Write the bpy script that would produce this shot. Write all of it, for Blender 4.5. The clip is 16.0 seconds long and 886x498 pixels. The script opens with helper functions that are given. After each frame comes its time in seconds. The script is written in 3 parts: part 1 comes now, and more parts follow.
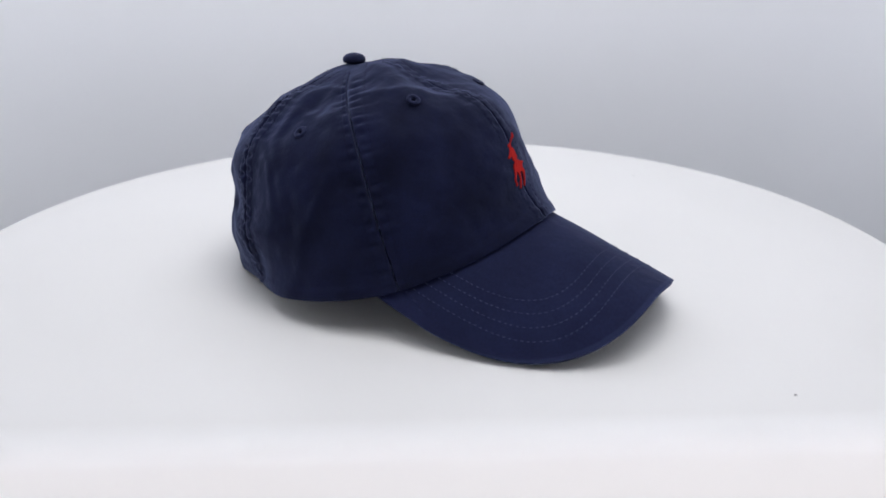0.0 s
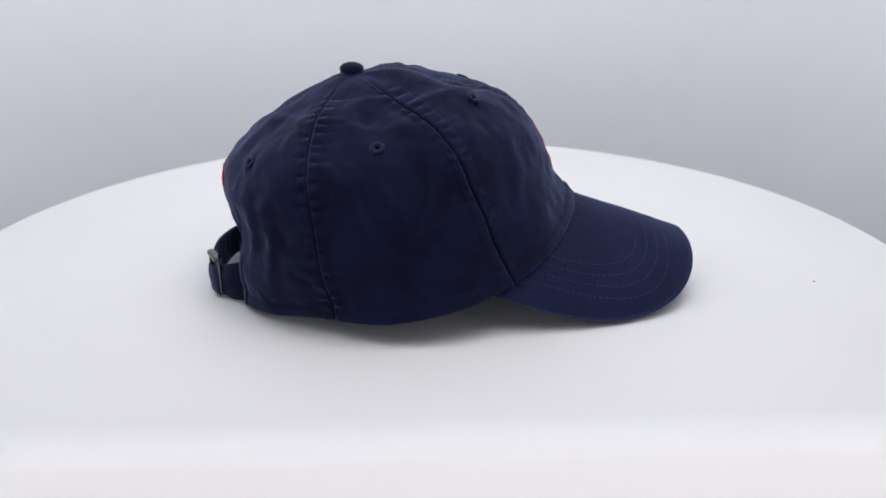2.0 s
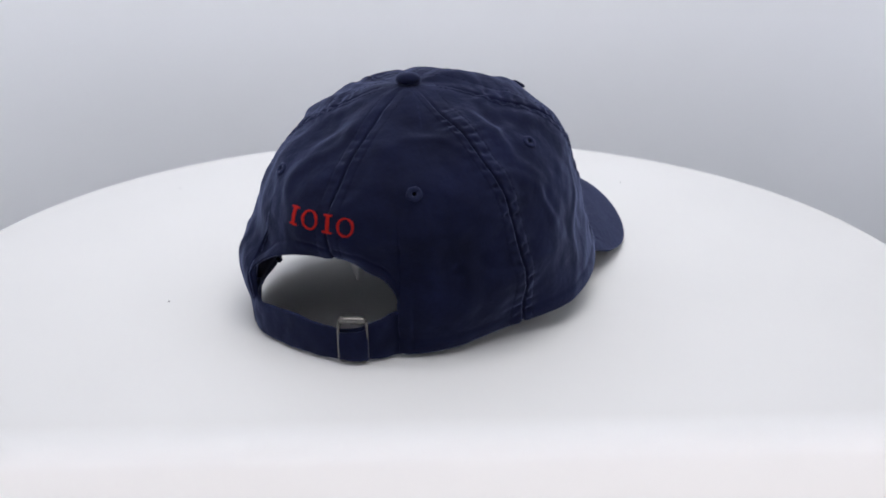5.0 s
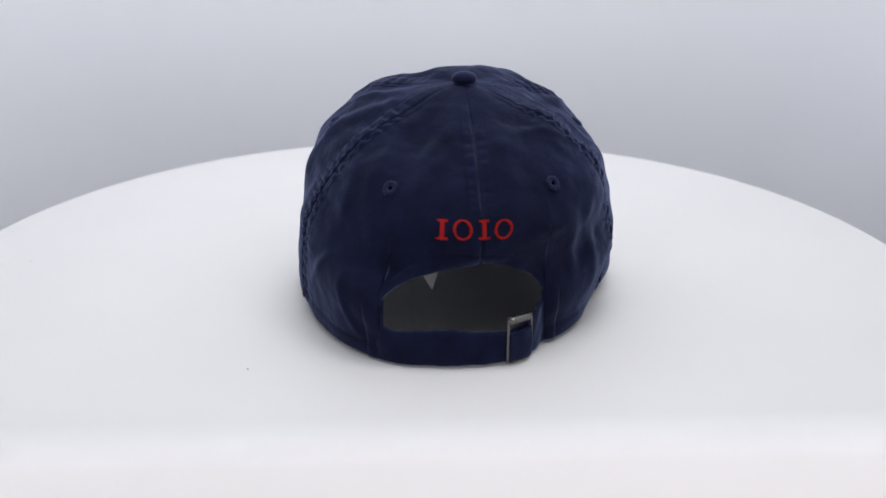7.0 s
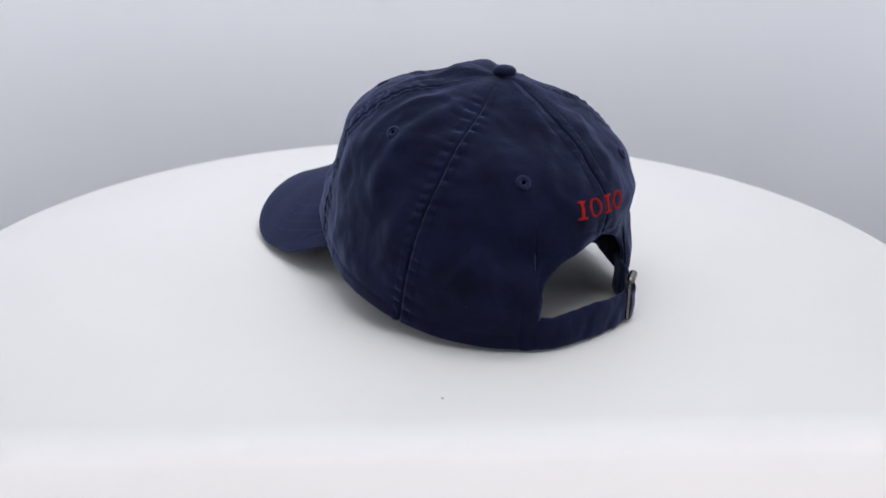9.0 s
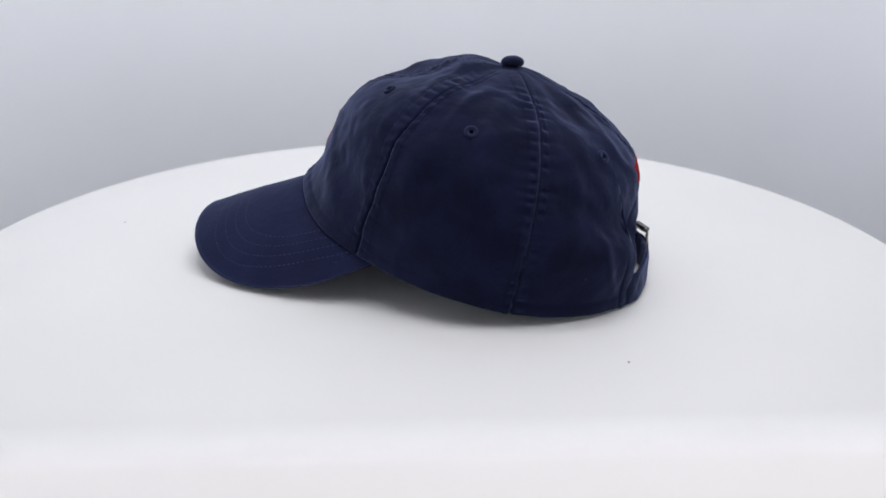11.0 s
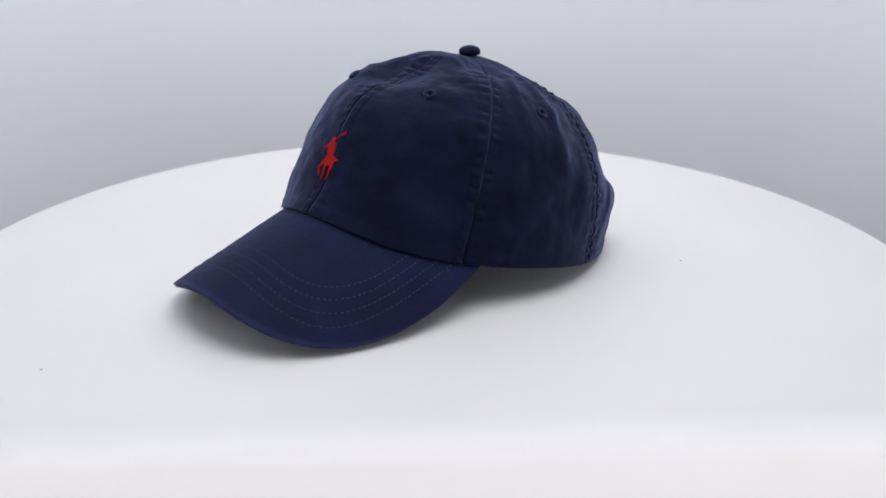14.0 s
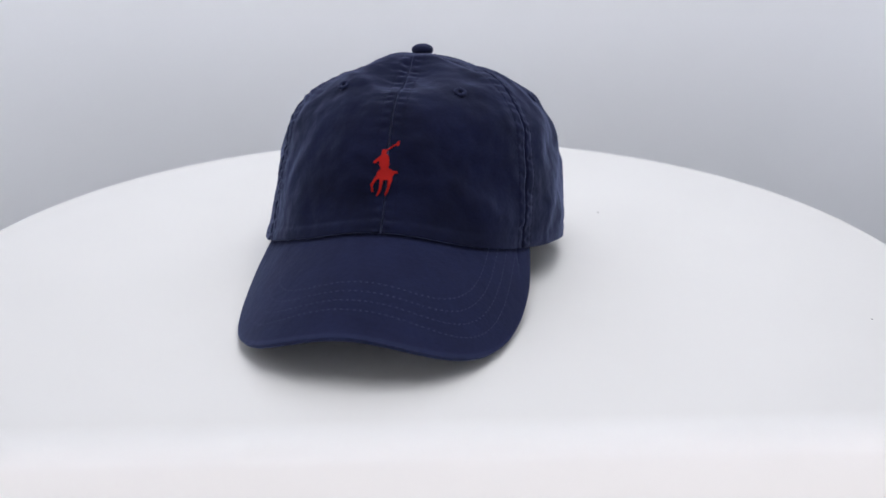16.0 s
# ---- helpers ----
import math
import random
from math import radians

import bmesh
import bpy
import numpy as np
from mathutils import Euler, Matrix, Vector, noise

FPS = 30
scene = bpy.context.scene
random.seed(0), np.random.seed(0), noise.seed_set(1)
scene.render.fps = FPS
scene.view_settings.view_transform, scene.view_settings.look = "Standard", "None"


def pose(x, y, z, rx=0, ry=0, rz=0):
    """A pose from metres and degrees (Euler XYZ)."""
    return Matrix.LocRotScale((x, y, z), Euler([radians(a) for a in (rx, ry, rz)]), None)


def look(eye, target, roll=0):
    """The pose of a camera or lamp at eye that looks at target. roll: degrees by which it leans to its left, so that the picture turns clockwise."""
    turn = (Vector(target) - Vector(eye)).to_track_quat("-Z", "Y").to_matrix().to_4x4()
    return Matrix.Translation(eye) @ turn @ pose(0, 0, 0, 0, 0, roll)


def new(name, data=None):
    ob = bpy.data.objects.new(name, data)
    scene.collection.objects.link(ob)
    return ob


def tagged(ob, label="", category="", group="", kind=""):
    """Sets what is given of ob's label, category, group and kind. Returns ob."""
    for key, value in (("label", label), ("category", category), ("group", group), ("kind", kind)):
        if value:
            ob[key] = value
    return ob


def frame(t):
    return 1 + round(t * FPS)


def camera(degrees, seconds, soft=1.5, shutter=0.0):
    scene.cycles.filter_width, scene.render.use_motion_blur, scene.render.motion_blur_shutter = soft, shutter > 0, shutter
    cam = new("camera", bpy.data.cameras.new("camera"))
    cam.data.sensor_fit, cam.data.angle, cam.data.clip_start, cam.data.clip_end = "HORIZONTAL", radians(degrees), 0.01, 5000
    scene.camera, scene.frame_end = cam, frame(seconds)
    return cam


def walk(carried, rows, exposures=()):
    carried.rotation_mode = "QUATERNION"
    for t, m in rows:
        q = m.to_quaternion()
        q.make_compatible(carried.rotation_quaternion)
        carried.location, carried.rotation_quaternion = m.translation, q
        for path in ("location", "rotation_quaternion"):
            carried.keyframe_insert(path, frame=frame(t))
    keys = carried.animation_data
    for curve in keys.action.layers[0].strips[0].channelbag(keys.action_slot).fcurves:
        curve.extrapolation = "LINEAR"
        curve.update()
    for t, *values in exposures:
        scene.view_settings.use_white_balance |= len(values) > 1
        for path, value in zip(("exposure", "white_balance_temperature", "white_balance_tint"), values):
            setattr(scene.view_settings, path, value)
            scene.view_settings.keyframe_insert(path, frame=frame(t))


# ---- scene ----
# ---- camera ----
from mathutils.bvhtree import BVHTree

SECONDS = 16.0
cam = camera(51.21, SECONDS, soft=1.7)
EYE, PITCH, YAW = (0.0, -0.58, 0.2427), -21.59, -0.75
STAND = pose(*EYE, 90 + PITCH, 0, YAW) @ pose(0, 0, 0, 0, 0, 0.13)
cam.data.dof.use_dof, cam.data.dof.focus_distance, cam.data.dof.aperture_fstop = True, 0.58, 8.0
walk(cam, [(0.0, STAND), (SECONDS, STAND)])

# ---- light ----
world = bpy.data.worlds.new("studio_air")
scene.world = world
world.use_nodes = True
world.node_tree.nodes["Background"].inputs["Color"].default_value = (0.80, 0.86, 1.0, 1)
world.node_tree.nodes["Background"].inputs["Strength"].default_value = 0.06
scene.view_settings.exposure = 0.0


def softbox(name, eye, target, width, height, watts, colour):
    lamp = bpy.data.lights.new(name, "AREA")
    lamp.shape, lamp.size, lamp.size_y = "RECTANGLE", width, height
    lamp.energy, lamp.color = watts, colour
    ob = new(name, lamp)
    ob.matrix_world = look(eye, target)
    return ob


softbox("overhead_softbox", (0.24, -0.18, 1.22), (0.10, -0.06, 0.0), 1.0, 0.8, 9.3, (0.997, 0.98, 0.986))
# Unseen fill, added to lift the backdrop where the overhead falls short.
softbox("backdrop_fill", (-0.08, 0.05, 1.2), (-0.10, 0.5, 0.42), 0.8, 0.12, 2.0, (0.945, 0.96, 1.0)).data.spread = radians(110)
softbox("side_softbox", (0.52, -0.30, 0.85), (0.0, 0.0, 0.05), 0.3, 0.5, 0.30, (1.0, 0.97, 0.98))
# Low strip added in place of the room's warm light on the front panel.
softbox("room_light_fill", (0.12, -0.95, 0.15), (0.08, -0.508, 0.15), 0.9, 0.06, 2.45, (1.0, 0.91, 0.86))

# ---- materials ----


def material(name, colour, rough=0.6, metal=0.0, sheen=0.0):
    mat = bpy.data.materials.new(name)
    mat.use_nodes = True
    bsdf = mat.node_tree.nodes["Principled BSDF"]
    bsdf.inputs["Base Color"].default_value = (*colour, 1)
    bsdf.inputs["Roughness"].default_value = rough
    bsdf.inputs["Metallic"].default_value = metal
    bsdf.inputs["Sheen Weight"].default_value = sheen
    return mat


def link(mat, a, out, b, inp):
    mat.node_tree.links.new(a.outputs[out], b.inputs[inp])


def noise_node(mat, scale, detail=3.0, stretch=None):
    n = mat.node_tree.nodes
    tex = n.new("ShaderNodeTexNoise")
    tex.inputs["Scale"].default_value = scale
    tex.inputs["Detail"].default_value = detail
    co = n.new("ShaderNodeTexCoord")
    if stretch:
        mp = n.new("ShaderNodeMapping")
        mp.inputs["Scale"].default_value = stretch
        link(mat, co, "Object", mp, "Vector")
        link(mat, mp, "Vector", tex, "Vector")
    else:
        link(mat, co, "Object", tex, "Vector")
    return tex


def ramp_between(mat, tex, dark, light, lo=0.3, hi=0.7):
    r = mat.node_tree.nodes.new("ShaderNodeValToRGB")
    r.color_ramp.elements[0].position, r.color_ramp.elements[1].position = lo, hi
    r.color_ramp.elements[0].color, r.color_ramp.elements[1].color = (*dark, 1), (*light, 1)
    link(mat, tex, "Fac", r, "Fac")
    return r


def add_bump(mat, tex, strength, distance, before=None):
    b = mat.node_tree.nodes.new("ShaderNodeBump")
    b.inputs["Strength"].default_value = strength
    b.inputs["Distance"].default_value = distance
    link(mat, tex, "Fac", b, "Height")
    if before:
        link(mat, before, "Normal", b, "Normal")
    return b


def cotton(name, dark, light, sheen=0.25, crease=0.38):
    """Washed cotton twill: faded cloudy dye, fine diagonal ribs and a slubby yarn."""
    mat = material(name, light, 0.85, 0.0, sheen)
    bsdf = mat.node_tree.nodes["Principled BSDF"]
    bsdf.inputs["Sheen Roughness"].default_value = 0.42
    bsdf.inputs["Sheen Tint"].default_value = (0.46, 0.56, 1.0, 1)
    bsdf.inputs["Specular IOR Level"].default_value = 0.08
    cloud = noise_node(mat, 38.0, 6.0)
    fade = ramp_between(mat, cloud, dark, light, 0.25, 0.75)
    yarn = noise_node(mat, 900.0, 2.0, (1.0, 0.35, 1.0))
    mix = mat.node_tree.nodes.new("ShaderNodeMix")
    mix.data_type, mix.blend_type = "RGBA", "OVERLAY"
    mix.inputs["Factor"].default_value = 0.35
    link(mat, fade, "Color", mix, "A")
    link(mat, yarn, "Fac", mix, "B")
    # ridges and edges paled by washing, plus light on puckers put into the colour
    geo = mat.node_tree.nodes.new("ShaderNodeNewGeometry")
    worn_lit = mat.node_tree.nodes.new("ShaderNodeMapRange")
    worn_lit.inputs["From Min"].default_value, worn_lit.inputs["From Max"].default_value = 0.503, 0.56
    worn_lit.inputs["To Max"].default_value = 0.36
    link(mat, geo, "Pointiness", worn_lit, "Value")
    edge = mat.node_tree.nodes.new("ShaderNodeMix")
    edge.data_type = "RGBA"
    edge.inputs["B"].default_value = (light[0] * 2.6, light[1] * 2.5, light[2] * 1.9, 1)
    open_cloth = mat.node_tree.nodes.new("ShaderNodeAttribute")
    open_cloth.attribute_name = "wear_light"
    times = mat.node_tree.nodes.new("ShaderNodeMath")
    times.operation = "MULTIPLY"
    link(mat, worn_lit, "Result", times, 0)
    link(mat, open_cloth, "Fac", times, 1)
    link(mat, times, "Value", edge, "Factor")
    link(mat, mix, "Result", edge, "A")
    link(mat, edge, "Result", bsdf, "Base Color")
    wave = mat.node_tree.nodes.new("ShaderNodeTexWave")
    wave.bands_direction = "DIAGONAL"
    wave.inputs["Scale"].default_value = 420.0
    wave.inputs["Distortion"].default_value = 1.5
    co = mat.node_tree.nodes.new("ShaderNodeTexCoord")
    link(mat, co, "Object", wave, "Vector")
    ribs = add_bump(mat, wave, 0.08, 0.0003)
    crumple = add_bump(mat, noise_node(mat, 62.0, 5.0), crease, 0.0045, ribs)
    soft = add_bump(mat, noise_node(mat, 190.0, 4.0), 0.28, 0.0013, crumple)
    link(mat, soft, "Normal", bsdf, "Normal")
    return mat


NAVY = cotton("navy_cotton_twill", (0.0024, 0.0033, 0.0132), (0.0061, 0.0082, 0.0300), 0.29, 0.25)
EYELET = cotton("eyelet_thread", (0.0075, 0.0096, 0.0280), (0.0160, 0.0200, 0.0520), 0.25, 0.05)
# Crown navy, a little paler, then raised to carry top light in the colour.
VISOR_LIT = cotton("navy_visor_cotton_lit", (0.0066, 0.0086, 0.0285), (0.0108, 0.0142, 0.0450), 0.18, 0.05)
BAND = cotton("navy_sweatband_cotton", (0.003, 0.004, 0.013), (0.006, 0.008, 0.026), 0.05)
THREAD = material("navy_thread", (0.0036, 0.0052, 0.0180), 0.8)
VTHREAD = material("visor_thread", (0.042, 0.053, 0.105), 0.7)
for _m in (THREAD, VTHREAD):
    _m.node_tree.nodes["Principled BSDF"].inputs["Specular IOR Level"].default_value = 0.08
RED = material("red_thread", (0.37, 0.014, 0.012), 0.8)
RED.node_tree.nodes["Principled BSDF"].inputs["Specular IOR Level"].default_value = 0.1
_b = add_bump(RED, noise_node(RED, 1400.0, 2.0, (1, 1, 0.15)), 0.6, 0.0004)
link(RED, _b, "Normal", RED.node_tree.nodes["Principled BSDF"], "Normal")
STEEL = material("gunmetal", (0.15, 0.145, 0.14), 0.24, 1.0)
_b = add_bump(STEEL, noise_node(STEEL, 700.0, 4.0), 0.2, 0.0002)
link(STEEL, _b, "Normal", STEEL.node_tree.nodes["Principled BSDF"], "Normal")
# Near-black colour that stands for the shade inside an eyelet's air hole.
HOLE_SHADE = material("air_hole_shade", (0.0015, 0.0018, 0.004), 1.0)
HOLE_SHADE.node_tree.nodes["Principled BSDF"].inputs["Specular IOR Level"].default_value = 0.0
LINT = material("grey_lint", (0.12, 0.12, 0.13), 0.9)
LABEL = material("grey_label_cloth", (0.62, 0.62, 0.62), 0.8)


def white(name, a, b, rough, scale):
    mat = material(name, a, rough)
    bsdf = mat.node_tree.nodes["Principled BSDF"]
    link(mat, ramp_between(mat, noise_node(mat, scale, 4.0), a, b), "Color", bsdf, "Base Color")
    fine = add_bump(mat, noise_node(mat, 260.0, 4.0), 0.08, 0.0005)
    link(mat, fine, "Normal", bsdf, "Normal")
    return mat


TABLE = white("white_laminate", (0.645, 0.648, 0.65), (0.67, 0.672, 0.675), 0.55, 6.0)
PAPER = white("white_backdrop_sheet", (0.83, 0.85, 0.89), (0.86, 0.875, 0.915), 0.9, 3.0)
FLOOR = white("grey_floor", (0.28, 0.28, 0.285), (0.32, 0.32, 0.32), 0.8, 4.0)
ROOM = white("room_paint", (0.70, 0.70, 0.70), (0.74, 0.74, 0.74), 0.9, 2.0)

# ---- mesh helpers ----


def part(name, bm, mat, parent=None, label="", smooth=True):
    me = bpy.data.meshes.new(name)
    bmesh.ops.recalc_face_normals(bm, faces=bm.faces) if len(bm.faces) < 4000 else None
    bm.to_mesh(me)
    bm.free()
    me.materials.append(mat)
    if smooth:
        me.shade_smooth()
    ob = new(name, me)
    ob.parent = parent
    if label:
        tagged(ob, label)
    return ob


def mesh_part(name, verts, faces, mat, parent=None, label="", smooth=True):
    me = bpy.data.meshes.new(name)
    me.from_pydata([tuple(v) for v in verts], [], [tuple(f) for f in faces])
    me.materials.append(mat)
    if smooth:
        me.shade_smooth()
    ob = new(name, me)
    ob.parent = parent
    if label:
        tagged(ob, label)
    return ob


def wear_light(ob, values=None):
    """Where washing and painted light can pale the ridges: 1 by default, 0 along edges sewn shut."""
    data = ob.data.attributes.new("wear_light", "FLOAT", "POINT").data
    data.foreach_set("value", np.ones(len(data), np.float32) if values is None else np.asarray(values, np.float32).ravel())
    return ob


def thicken(ob, thickness, offset=-1.0):
    mod = ob.modifiers.new("thickness", "SOLIDIFY")
    mod.thickness, mod.offset = thickness, offset
    return ob


def lathe(profile, steps=96):
    bm = bmesh.new()
    rings = []
    for r, z in profile:
        rings.append([bm.verts.new((r * math.cos(2 * math.pi * i / steps), r * math.sin(2 * math.pi * i / steps), z)) for i in range(steps)])
    for a, b in zip(rings, rings[1:]):
        for i in range(steps):
            bm.faces.new((a[i], a[(i + 1) % steps], b[(i + 1) % steps], b[i]))
    bm.faces.new(rings[-1])
    bm.faces.new(rings[0][::-1])
    return bm


# ---- setting ----
DISC_R = 0.334
LIP_Y, LIP_Z, LIP_TILT = -0.508, 0.1950, -1.0


def build_setting():
    # cyclorama: a white sheet bent round the back of the table, open to the front
    rad, top, low = 0.50, 1.3, -0.32
    plan = [(-0.62, -1.6), (-0.60, -0.9), (-0.56, -0.4)]
    for i in range(49):
        a = math.pi * (1 - i / 48)
        c, sn = math.cos(a), math.sin(a)
        half, p = (0.45, 0.64) if c > 0 else (0.54, 0.90)  # the bend on the right is tighter
        plan.append((half * math.copysign(abs(c) ** p, c), rad * max(sn, 0.0) ** p + 0.02))
    plan += [(0.56, -0.4), (0.60, -0.9), (0.62, -1.6)]
    heights = [low, -0.2, 0.0, 0.2, 0.5, 0.9, top]
    verts, faces = [], []
    for x, y in plan:
        verts += [(x, y, z) for z in heights]
    k = len(heights)
    for i in range(len(plan) - 1):
        for j in range(k - 1):
            faces.append((i * k + j, (i + 1) * k + j, (i + 1) * k + j + 1, i * k + j + 1))
    ob = mesh_part("backdrop", verts, faces, PAPER)
    thicken(ob, 0.004, 1.0)
    tagged(ob, "seamless white backdrop sheet curving round the turntable", "backdrop", kind="structure")
    # low front panel of the photo booth, under the lens
    bm = bmesh.new()
    bmesh.ops.create_cube(bm, size=1.0)
    for v in bm.verts:
        v.co = Vector((v.co.x * 1.09, v.co.y * 0.006, v.co.z * (LIP_Z + 0.32)))
    bmesh.ops.bevel(bm, geom=bm.edges[:], offset=0.002, segments=3, affect="EDGES")
    ob = part("front_panel", bm, PAPER)
    ob.matrix_world = pose(0, LIP_Y, (LIP_Z - 0.32) / 2, 0, LIP_TILT, 0)
    tagged(ob, "low white front panel of the photo booth", "panel", kind="structure")
    # room that closes the place
    for name, x0, x1, y0, y1, z0, z1 in (
        ("floor", -1.6, 1.6, -2.4, 1.2, -0.36, -0.32),
        ("ceiling", -1.6, 1.6, -2.4, 1.2, 1.6, 1.64),
        ("wall_north", -1.6, 1.6, 1.2, 1.25, -0.32, 1.6),
        ("wall_south", -1.6, 1.6, -2.45, -2.4, -0.32, 1.6),
        ("wall_west", -1.65, -1.6, -2.4, 1.2, -0.32, 1.6),
        ("wall_east", 1.6, 1.65, -2.4, 1.2, -0.32, 1.6),
    ):
        bm = bmesh.new()
        bmesh.ops.create_cube(bm, size=1.0)
        for v in bm.verts:
            v.co = Vector(((x0 + x1) / 2 + v.co.x * (x1 - x0), (y0 + y1) / 2 + v.co.y * (y1 - y0), (z0 + z1) / 2 + v.co.z * (z1 - z0)))
        tagged(part(name, bm, FLOOR if name == "floor" else ROOM, smooth=False), "plain grey studio floor" if name == "floor" else "plain white painted studio surface", name.split("_")[0], kind="structure")


def build_turntable():
    t = new("turntable")
    tagged(t, "round white revolving display table with smooth top", "turntable")
    e = 0.004
    prof = [(DISC_R - 0.02, -0.022), (DISC_R - e, -0.022)]
    prof += [(DISC_R - e + e * math.sin(a), -0.022 + e - e * math.cos(a)) for a in (0.5, 1.0, 1.57)]
    prof += [(DISC_R - e + e * math.cos(a), -e + e * math.sin(a)) for a in (0.0, 0.4, 0.8, 1.2, 1.57)]
    part("disc", lathe(prof, 256), TABLE, t)
    part("pedestal", lathe([(0.16, -0.32), (0.16, -0.30), (0.10, -0.29), (0.10, -0.0225)], 64), TABLE, t, "white pedestal under the disc")
    for k, (x, y, s) in enumerate(SPECKS):
        bm = bmesh.new()
        bmesh.ops.create_icosphere(bm, subdivisions=1, radius=s)
        for v in bm.verts:
            v.co = Vector((v.co.x * 1.5 + x, v.co.y + y, v.co.z * 0.4 + s * 0.3))
        part("lint_speck", bm, LINT, t, "tiny grey lint speck")
    return t


SPECKS = [(-0.0498, 0.1652, 0.0006), (0.1855, -0.1710, 0.0006), (0.1808, 0.2093, 0.0005)]

# ---- cap: surface of the crown ----
PROFILES = {}
TOP = 135.5


def section(angle, *points):
    """One section of the crown at an angle from the front: (radius, height) in mm, from under the button to the lower edge."""
    PROFILES[angle] = [(0.0, TOP), *points]


section(-180, (20.7, 127.4), (38.6, 117.0), (55.8, 105.8), (70.3, 92.3), (81.3, 78.0), (81.4, 60.8), (72.1, 47.6), (68.3, 4.8))  # back centre seam
section(-163, (26.8, 125.2), (48.9, 112.1), (67.5, 95.6), (80.8, 79.0), (79.0, 58.0), (73.0, 42.1), (72.0, 24.7), (71.7, 3.8))  # right of the back seam
section(-145, (24.3, 127.4), (43.2, 115.2), (60.3, 103.2), (73.3, 89.7), (81.9, 71.6), (78.6, 51.5), (81.8, 28.5), (79.4, 2.9))  # right back panel, middle
section(-105, (27.7, 128.0), (50.6, 120.0), (67.6, 103.6), (80.7, 89.3), (85.0, 71.5), (87.2, 56.8), (89.1, 38.9), (80.3, 9.1))  # right rear seam
section(-78, (29.8, 129.9), (52.3, 116.5), (72.5, 107.4), (85.9, 91.9), (93.5, 72.2), (96.7, 52.0), (99.3, 35.0), (101.6, 13.9))  # right side panel, middle
section(-48, (30.3, 133.7), (59.2, 128.0), (81.1, 118.1), (94.1, 106.0), (99.5, 92.8), (107.1, 72.0), (112.3, 50.0), (119.4, 25.4))  # right front seam
section(-27, (30.4, 139.9), (60.8, 134.4), (80.6, 125.1), (97.0, 112.0), (106.7, 97.2), (114.8, 82.2), (123.5, 62.8), (131.0, 40.8))  # right front panel, middle
section(0, (30.2, 139.0), (59.0, 128.3), (85.3, 125.0), (99.3, 117.6), (113.1, 101.1), (120.8, 85.9), (126.5, 71.9), (138.8, 57.2))  # front centre seam
section(27, (30.3, 139.0), (59.8, 130.7), (80.1, 124.2), (97.3, 112.3), (105.0, 96.5), (110.1, 80.3), (120.3, 62.2), (126.8, 41.2))  # left front panel, middle
section(48, (30.4, 133.4), (60.0, 130.3), (81.6, 119.2), (94.3, 106.3), (99.1, 92.6), (105.3, 71.5), (109.7, 49.6), (110.0, 28.4))  # left front seam
section(78, (30.1, 131.1), (56.3, 124.6), (77.5, 112.6), (90.1, 94.1), (96.1, 72.7), (99.3, 52.4), (103.0, 35.1), (102.4, 17.6))  # left side panel, middle
section(105, (28.3, 129.9), (50.8, 120.2), (70.7, 106.7), (82.5, 90.8), (91.7, 74.9), (97.4, 58.2), (98.8, 37.4), (96.3, 6.9))  # left rear seam
section(145, (24.2, 127.0), (42.7, 114.1), (61.6, 104.5), (76.1, 91.8), (85.6, 73.6), (89.5, 53.2), (101.6, 36.1), (95.5, 1.6))  # left back panel, middle
section(163, (27.5, 124.9), (49.5, 110.4), (69.9, 95.3), (83.5, 78.1), (85.6, 57.9), (86.7, 42.4), (87.5, 24.0), (85.5, 2.4))  # left of the back seam
NS = 221


def profile_curve(pts):
    """Even steps along a smooth line through the points."""
    p = np.array(pts, float)
    p = np.vstack([2 * p[0] - p[1] * [1, 1] + [0, 0], p, 2 * p[-1] - p[-2]])
    p[0] = [-p[2][0], p[2][1]]
    out = []
    for i in range(1, len(p) - 2):
        for t in np.linspace(0, 1, 24, endpoint=False):
            a, b, c, d = p[i - 1], p[i], p[i + 1], p[i + 2]
            out.append(0.5 * (2 * b + (c - a) * t + (2 * a - 5 * b + 4 * c - d) * t * t + (3 * b - a - 3 * c + d) * t ** 3))
    out.append(p[-2])
    out = np.array(out)
    d = np.r_[0, np.cumsum(np.linalg.norm(np.diff(out, axis=0), axis=1))]
    s = np.linspace(0, d[-1], NS)
    return np.stack([np.interp(s, d, out[:, 0]), np.interp(s, d, out[:, 1])], 1) / 1000


def key_table():
    full = {a: profile_curve(pts) for a, pts in PROFILES.items()}
    full[180] = full[-180]
    order = sorted(full)
    return np.array(order, float), np.array([full[a] for a in order])


KEY_A, KEY_T = key_table()


def smooth_at(phi):
    """Profile (NS x 2) at the angle phi in degrees, -180..180, by a cubic through the keyed profiles."""
    phi = (phi + 180.0) % 360.0 - 180.0
    n = len(KEY_A) - 1
    i = min(max(int(np.searchsorted(KEY_A, phi, side="right")) - 1, 0), n - 1)

    def key(j):
        turn, k = divmod(j, n)
        return KEY_A[k] + 360.0 * turn, KEY_T[k]

    (a0, p0), (a1, p1), (a2, p2), (a3, p3) = key(i - 1), key(i), key(i + 1), key(i + 2)
    h = a2 - a1
    m1, m2 = (p2 - p0) / (a2 - a0) * h, (p3 - p1) / (a3 - a1) * h
    t = (phi - a1) / h
    return (2 * t ** 3 - 3 * t * t + 1) * p1 + (t ** 3 - 2 * t * t + t) * m1 + (3 * t * t - 2 * t ** 3) * p2 + (t ** 3 - t * t) * m2


SEAMS = (-180.0, -105.0, -48.0, 0.0, 48.0, 105.0, 180.0)
STEP = 0.375
PHI = np.arange(-180.0, 180.0 + 1e-6, STEP)


